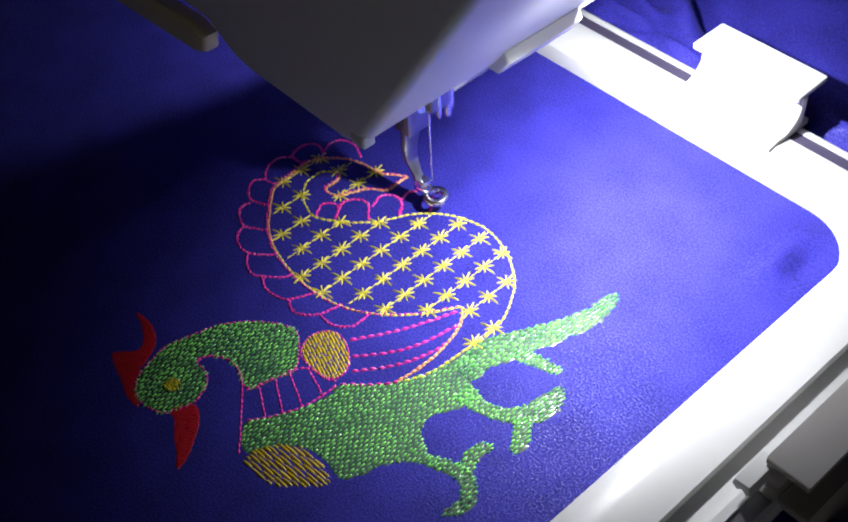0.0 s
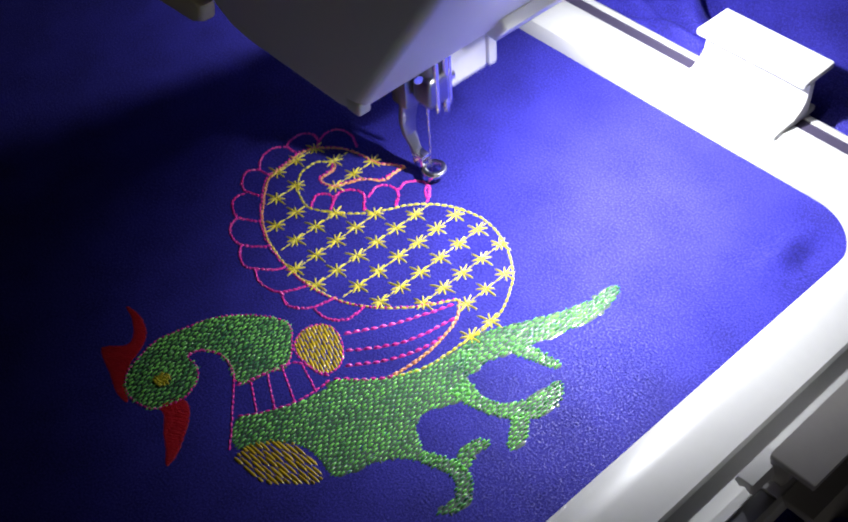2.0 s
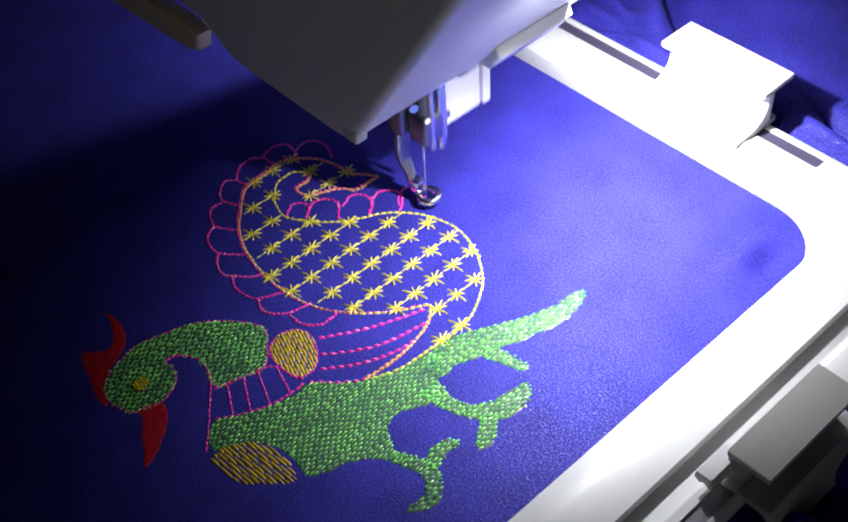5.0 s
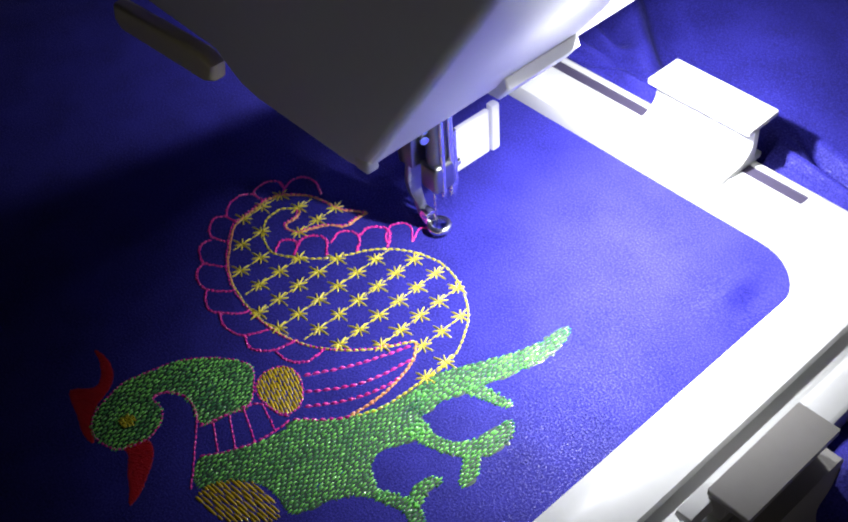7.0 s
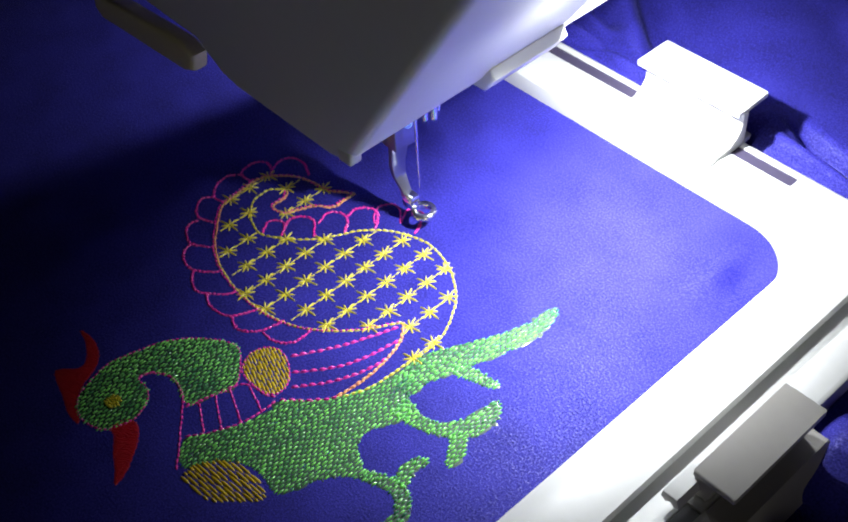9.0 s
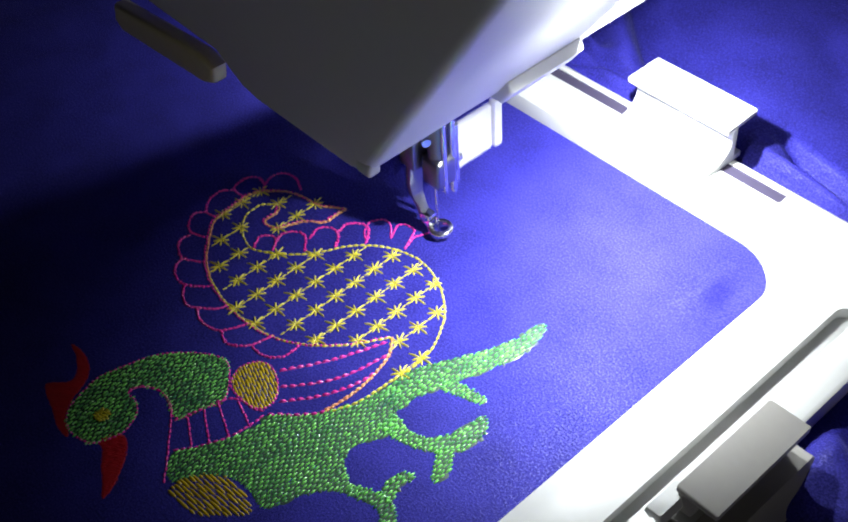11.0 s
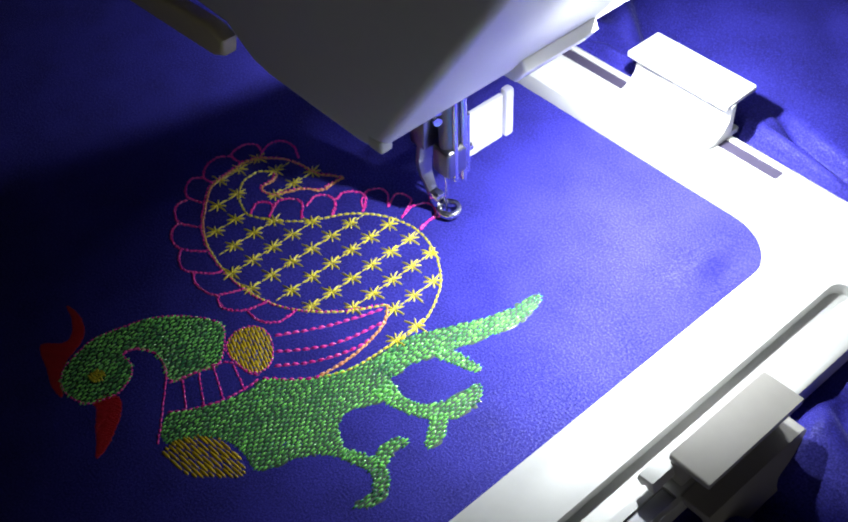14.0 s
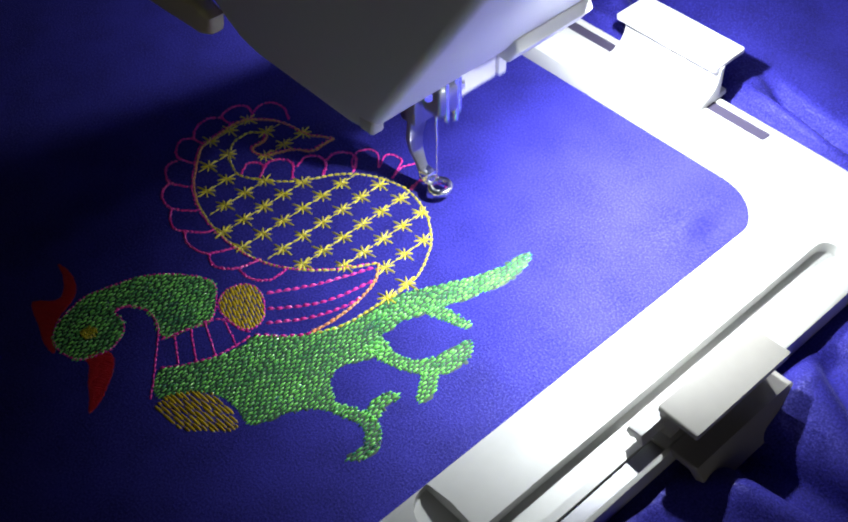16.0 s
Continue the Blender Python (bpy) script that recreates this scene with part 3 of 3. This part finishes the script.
    lay("patch_outline", s, PINK)
    wing_side = np.concatenate([curve(OUT, 0.5)[:, :2], curve(BOTTOM, 0.5)[:, :2]])

    def to_edge(p):
        """The nearest place on the wing's outer line."""
        return tuple(wing_side[np.argmin(np.linalg.norm(wing_side - np.array(p), axis=1))])

    for line in SCALLOPS_OUTSIDE:
        s = Stitches()
        whole = [*line, to_edge(line[-1])]
        s.line(whole, 1.45, 0.78, 0.06, rng=rng, jitter=0.16, height=0.62)
        s.line([(x + 0.25, y + 0.2) for x, y in whole], 1.9, 0.5, 0.1, rng=rng, jitter=0.18, lift=0.12)
        lay("scallop", s, PINK)
    for line in SCALLOPS_INSIDE:
        s = Stitches()
        s.line(line, 1.45, 0.85, 0.05, rng=rng, jitter=0.16, height=0.65)
        s.line([(x + 0.3, y + 0.2) for x, y in line], 1.9, 0.6, 0.08, rng=rng, jitter=0.2, lift=0.12)
        lay("scallop", s, PINK)
    # the stitches that the needle lays during the clip
    times = np.array([r[0] for r in NEEDLE])
    track = np.array([r[1:] for r in NEEDLE]) + np.array(STITCH_AT)
    fresh = []
    run = np.concatenate([[0], np.cumsum(np.linalg.norm(np.diff(track, axis=0), axis=1))])
    marks = np.arange(0, run[-1], 1.7)
    for a, b in zip(marks[:-1], marks[1:]):
        p, q = (np.array([np.interp(d, run, track[:, k]) for k in (0, 1)]) for d in (a, b))
        s = Stitches()
        s.add((0, 0), q - p, 0.75, 0.5)
        ob = part("fresh_stitch", s.mesh("fresh_stitch"), PINK, base)
        fresh.append((ob, p, float(np.interp(b, run, times))))
    return fresh


# ---- the hoop ----
def ring(x0, x1, y0, y1, r, z, n=10):
    pts = []
    for cx, cy, a0 in ((x1 - r, y1 - r, 0), (x0 + r, y1 - r, 90), (x0 + r, y0 + r, 180), (x1 - r, y0 + r, 270)):
        for k in range(n + 1):
            a = radians(a0 + 90 * k / n)
            pts.append(Vector((cx + r * math.cos(a), cy + r * math.sin(a), z)) * MM)
    return pts


def carve(ob, cutters):
    """Cuts the given solids out of a mesh, for good."""
    for bm in cutters:
        me = bpy.data.meshes.new("cutter")
        bmesh.ops.recalc_face_normals(bm, faces=bm.faces)
        bm.to_mesh(me)
        bm.free()
        tool = new("cutter", me)
        mod = ob.modifiers.new("cut", "BOOLEAN")
        mod.operation, mod.solver, mod.object = "DIFFERENCE", "EXACT", tool
        bpy.context.view_layer.update()
        done = bpy.data.meshes.new_from_object(ob.evaluated_get(bpy.context.evaluated_depsgraph_get()))
        ob.modifiers.clear()
        ob.data = done
        bpy.data.objects.remove(tool)
        bpy.data.meshes.remove(me)


def slot(bm, x0, x1, y0, y1, z0, z1, r):
    pts = [(p.x / MM, p.y / MM) for p in ring(x0, x1, y0, y1, r, 0, 5)]
    return extrude(bm, pts, "z", z0, z1)


def hoop():
    thing = tagged(new("embroidery_hoop"), "white plastic embroidery hoop clamped over blue cloth", "embroidery hoop")
    bm = bmesh.new()
    X0, X1, Y0, Y1 = HOOP_X0, HOOP_X1, HOOP_Y0, HOOP_Y1
    loops = [ring(X0, X1, Y0, Y1, 21, 0.1), ring(X0 - 0.4, X1 + 0.4, Y0 - 0.4, Y1 + 0.4, 21, 3.6), ring(X0 - 1.2, X1 + 1.2, Y0 - 1.2, Y1 + 1.2, 21.5, 5.6),
             ring(X0 - 2.6, X1 + 2.6, Y0 - 2.6, Y1 + 2.6, 25, 6.4), ring(X0 - 10.6, X1 + 10.6, Y0 - 10.6, Y1 + 10.6, 28, 8.0),
             ring(X0 - 20.2, X1 + 20.2, Y0 - 20.2, Y1 + 20.2, 32, 6.5),
             ring(RIM_X0 + 1.6, RIM_X1 - 1.6, RIM_Y0 + 1.6, RIM_Y1 - 1.6, 34, 6.8), ring(RIM_X0 + 0.4, RIM_X1 - 0.4, RIM_Y0 + 0.4, RIM_Y1 - 0.4, 34.5, 6.2),
             ring(RIM_X0, RIM_X1, RIM_Y0, RIM_Y1, 35, 5.0), ring(RIM_X0, RIM_X1, RIM_Y0, RIM_Y1, 35, 0.1)]
    rows = [[bm.verts.new(p) for p in loop] for loop in loops]
    n = len(rows[0])
    for a, b in zip(rows, rows[1:] + rows[:1]):
        for i in range(n):
            bm.faces.new((a[i], a[(i + 1) % n], b[(i + 1) % n], b[i]))
    frame_part = part("frame", bm, WHITE, thing)
    carve(frame_part, [
        slot(bmesh.new(), -90, 106.5, 137.6, 142.9, 6.0, 12, 0.6),
        slot(bmesh.new(), 146.8, 155.8, -150, 114.5, 2.4, 12, 4.3),
        extrude(bmesh.new(), [(137.6 + 10.2 * math.cos(radians(a)), -34 + 10.2 * math.sin(radians(a))) for a in range(180, 361, 9)], "z", 3.0, 14),
        slot(bmesh.new(), 158.4, 163.3, -150, 19, 5.0, 12, 0.5),
    ])
    frame_part.data.shade_smooth()
    frame_part.data.set_sharp_from_angle(angle=radians(28))
    part("inlay_strip", slot(bmesh.new(), -89.9, 106.4, 137.7, 142.8, 5.9, 6.25, 0.6), INLAY, thing, "dark grey strip let into the far rail")
    part("guide_strip", slot(bmesh.new(), 158.5, 163.2, -149.9, 18.9, 4.9, 5.9, 0.5), BAR, thing, "dull steel guide strip let into the near rail")
    return thing


def clip_far():
    """The clip on the far rail: a flat cap with a curved skirt down onto the rail."""
    thing = tagged(new("hoop_clip"), "white plastic clamp clipped over the far hoop rail", "clamp", "hoop clamps")
    bm = extrude(bmesh.new(), [(140.3, 22), (156.5, 22), (156.5, 19.8), (140.3, 19.8)], "x", 37.5, 82, 0.9)
    part("cap", bm, WHITE, thing, smooth=40)
    skirt = [(142.6, 20.6), (142.2, 14.5), (140.2, 11.6), (136.5, 9.4), (131.0, 9.4), (126.6, 8.6), (126.4, 6.6), (149.0, 6.4), (149.0, 8.6), (145.2, 8.6), (145.2, 20.6)]
    part("skirt", extrude(bmesh.new(), skirt, "x", 40.5, 82.5, 0.4, 2), WHITE, thing, smooth=40)
    part("hook", box(bmesh.new(), 48, 74, 147.2, 152, 1.0, 19.4, 0.5), CLIP, thing, smooth=40)
    return thing


def clip_near():
    """The clip on the near rail: a flat cap over a recessed body, with a sloping thumb lip outside."""
    thing = tagged(new("hoop_clip"), "grey-white plastic clamp with a thumb lip on the near hoop rail", "clamp", "hoop clamps")
    part("cap", extrude(bmesh.new(), [(157.6, 19), (170.6, 19), (170.6, 16.8), (157.6, 16.8)], "y", 20.2, 60.4, 0.7), CLIP, thing, smooth=40)
    part("body", extrude(bmesh.new(), [(157.4, 18.0), (157.2, 7.1), (162.0, 7.1), (163.2, 10.5), (163.4, 16.8), (160, 16.8)], "y", 22, 59, 0.4, 2), CLIP, thing, smooth=40)
    lip = [(163.8, 7.0), (171.0, 7.0), (173.0, 7.2), (178.6, 2.4), (178.0, 0.6), (175.8, 0.3), (170.8, 4.6), (165.3, 4.6)]
    part("thumb_lip", extrude(bmesh.new(), lip, "y", 19.5, 61.5, 0.8), CLIP, thing, smooth=40)
    hook = [(154.0, 13.0), (153.6, 10.6), (155.4, 9.2), (156.6, 10.4), (158.4, 9.2), (159.6, 10.0), (158.6, 13.2)]
    part("catch", extrude(bmesh.new(), hook, "y", 13.5, 26, 0.3, 2), WHITE, thing, smooth=40)
    return thing


# ---- the machine ----
def machine():
    thing = tagged(new("sewing_machine"), "light grey embroidery machine with its needle over the cloth", "sewing machine")
    side = [(13.5, 59.5), (9, 54.5), (2, 53), (-42, 53), (-50, 54.5), (-57, 58.5), (-62, 62), (-150, 64), (-150, 300), (150, 300), (150, 262)]
    bm = extrude(bmesh.new(), side, "y", -36, 560, 3.2, 4)
    part("head_housing", bm, SHELL, thing, "light grey plastic housing, its side in shadow", smooth=50)
    part("pillar", box(bmesh.new(), -150, 60, 430, 560, -8, 66, 6), SHELL, thing, smooth=40)
    # the lip below the front of the head
    part("front_lip", extrude(bmesh.new(), [(7, 54), (13.8, 54.2), (18.5, 60.5), (17, 64), (7, 62)], "y", 15, 47.5, 1.2), SHELL, thing, smooth=50)
    # small foot at the corner of the housing
    part("corner_bead", box(bmesh.new(), 6.5, 12.4, -36.2, -31.5, 55.2, 60.0, 1.0, 3), SHELL, thing, smooth=50)
    part("presser_lever", extrude(bmesh.new(), [(-62, 57.5), (-64, 50.5), (-70, 47.8), (-122, 43.6), (-126, 47), (-124, 54), (-70, 59.5)], "y", -38.5, -32, 1.8), BEIGE, thing, "beige plastic presser lever", smooth=50)

    # presser foot: its pose is keyed
    foot = bmesh.new()
    path = [(-6.6, -1, 5.0, 1.9), (-8.4, -1, 8.6, 1.8), (-10.5, -1, 12.5, 2.4), (-10.9, -1, 17.6, 3.0), (-8.7, -1, 27.9, 3.9), (-7.2, -1, 36, 4.0), (-7.0, -1, 90, 4.0)]
    rows = []
    for x, y, z, w in path:
        rows.append([foot.verts.new(Vector((x + a, y + b, z)) * MM) for a, b in ((-1, -w), (1, -w), (1, w), (-1, w))])
    for a, b in zip(rows[:-1], rows[1:]):
        for i in range(4):
            foot.faces.new((a[i], a[(i + 1) % 4], b[(i + 1) % 4], b[i]))
    foot.faces.new(rows[0]), foot.faces.new(rows[-1])
    bmesh.ops.bevel(foot, geom=foot.edges[:], offset=0.0004, segments=2, affect="EDGES", profile=0.5)
    shank = part("presser_foot", foot, BAR, thing, "polished steel embroidery foot", smooth=40)
    bm = bmesh.new()
    loops = []
    for r, z in ((2.2, 1.6), (2.5, 0.5), (3.6, 0.3), (4.3, 1.0), (4.3, 2.2), (3.7, 3.0), (2.6, 2.9)):
        loops.append([bm.verts.new((r * math.cos(a) * MM, r * math.sin(a) * MM, z * MM)) for a in np.linspace(0, 2 * math.pi, 25)[:-1]])
    for a, b in zip(loops, loops[1:] + loops[:1]):
        for i in range(24):
            bm.faces.new((a[i], a[(i + 1) % 24], b[(i + 1) % 24], b[i]))
    part("foot_ring", bm, STEEL, shank, "mirror-bright steel ring", smooth=60)
    part("foot_neck", box(bmesh.new(), -7.8, -2.6, -3.0, 1.0, 1.4, 7.0, 1.0, 2), STEEL, shank, smooth=40)
    part("presser_bar", rod(bmesh.new(), (-9.5, -3.0, 36), (-9.5, -3.0, 95), 3.6), BAR, shank, smooth=40)
    part("foot_clamp", box(bmesh.new(), -12.4, -5.0, -5.6, 4.4, 27, 42, 1.0, 2), BAR, shank, "steel clamp block", smooth=40)
    part("foot_screw", rod(bmesh.new(), (-4.4, -2.2, 44), (-1.2, -2.2, 44), 2.0), STEEL, shank, smooth=40)

    for z in (41.5, 45.5):
        part("bar_screw", rod(bmesh.new(), (-6.6, -1.5, z), (0.4, -4.2, z), 1.5, sides=16), STEEL, shank, "bright steel screw", smooth=40)

    # needle bar: its pose is keyed
    bar = part("needle_bar", rod(bmesh.new(), (-0.5, 1.0, 24), (-0.5, 1.0, 130), 3.3, sides=20), BAR, thing, "dull steel needle bar", smooth=40)
    part("needle", rod(bmesh.new(), (-0.5, -0.7, -12), (-0.5, -0.7, 26), 0.25, 0.55, 10), STEEL, bar, smooth=40)
    part("needle_clamp", box(bmesh.new(), -4.6, 3.6, -3.2, 5.6, 19, 30, 1.4, 3), BAR, bar, smooth=40)
    part("clamp_screw", rod(bmesh.new(), (-0.5, 5.0, 25), (-0.5, 9.5, 25), 2.3, sides=16), STEEL, bar, smooth=40)
    part("threader_plate", box(bmesh.new(), -1.0, 1.0, 7.8, 23.6, 20.5, 38, 0.5), MILKY, bar, "milky white plastic plate", smooth=40)
    part("threader_edge", box(bmesh.new(), -1.6, 1.6, 24.4, 28.0, 20.0, 39, 0.8), MILKY, bar, smooth=40)
    part("threader_arm", box(bmesh.new(), -3.4, -1.0, 3.0, 28.0, 27, 30, 0.5), BAR, bar, smooth=40)
    part("threader_rod", rod(bmesh.new(), (2.4, 4.6, 15), (2.4, 4.6, 60), 1.1), STEEL, bar, smooth=40)
    part("threader_rod", rod(bmesh.new(), (3.0, 0.4, 17), (3.0, 0.4, 60), 0.9), STEEL, bar, smooth=40)
    part("thread_guide", rod(bmesh.new(), (1.8, 7.0, 16.5), (1.8, 7.0, 40), 0.7), STEEL, bar, smooth=40)
    return thing, shank, bar


# how low the needle bar stands, 0 up to 1 down, and whether it rises
LOW = [
    (0.0, 0.2, 1), (0.5, 0.75, 1), (1.0, 1.0, 0), (1.5, 0.9, 0), (2.0, 0.55, 0), (2.5, 0.03, 0), (3.0, 0.03, 1), (3.5, 0.35, 1), (6.0, 0.0, 0), (6.5, 0.05, 0),
    (7.0, 0.97, 1), (7.5, 0.85, 0), (8.0, 0.45, 0), (10.5, 1.0, 0), (11.0, 0.85, 0), (11.5, 0.45, 0), (12.0, 0.03, 0), (12.5, 0.03, 1), (13.0, 0.45, 1),
    (13.5, 0.82, 1), (14.0, 1.0, 0), (14.5, 0.82, 0), (15.0, 0.97, 1), (15.5, 0.78, 0), (16.0, 0.42, 0),
]


def needle_phase():
    """Turns of the main shaft at each time: nearly two stitches a second, through the known places."""
    turns, rows = 0.0, []
    for t, low, rising in LOW:
        p = math.acos(1 - 2 * low) / (2 * math.pi)
        p = 1 - p if rising else p
        if rows:
            want = rows[-1][1] + (t - rows[-1][0]) * 1.74
            p += round(want - p)
        rows.append((t, p))
    return rows


room()
table()
CLOTH_OB = cloth()
FRESH = embroidery(CLOTH_OB)
HOOP_OB = hoop()
CLIPS = [clip_far(), clip_near()]
MACHINE, FOOT, NEEDLE_BAR = machine()


def motions():
    """The hoop carries cloth and clips; needle and foot beat; fresh stitches come up through the cloth."""
    carried = [(t, pose(-x * MM, -y * MM, 0)) for t, x, y in NEEDLE]
    for ob in (CLOTH_OB, HOOP_OB, *CLIPS):
        walk(ob, carried)
    phase = needle_phase()
    at, turns = [r[0] for r in phase], [r[1] for r in phase]
    needle_rows, foot_rows = [], []
    for k in range(0, 16 * FPS + 1):
        t = k / FPS
        low = 0.5 - 0.5 * math.cos(2 * math.pi * np.interp(t, at, turns))
        needle_rows.append((t, pose(0, 0, (1 - low) * 30 * MM)))
        foot_rows.append((t, pose(0, 0, (0.6 + 3.4 * (1 - low)) * MM)))
    walk(NEEDLE_BAR, needle_rows)
    walk(FOOT, foot_rows)
    for ob, p, t in FRESH:
        up, down = pose(p[0] * MM, p[1] * MM, 0.0001), pose(p[0] * MM, p[1] * MM, -0.004)
        if t <= 0.15:
            walk(ob, [(0, up), (16, up)])
        else:
            walk(ob, [(0, down), (t - 0.1, down), (t, up), (16, up)])


motions()
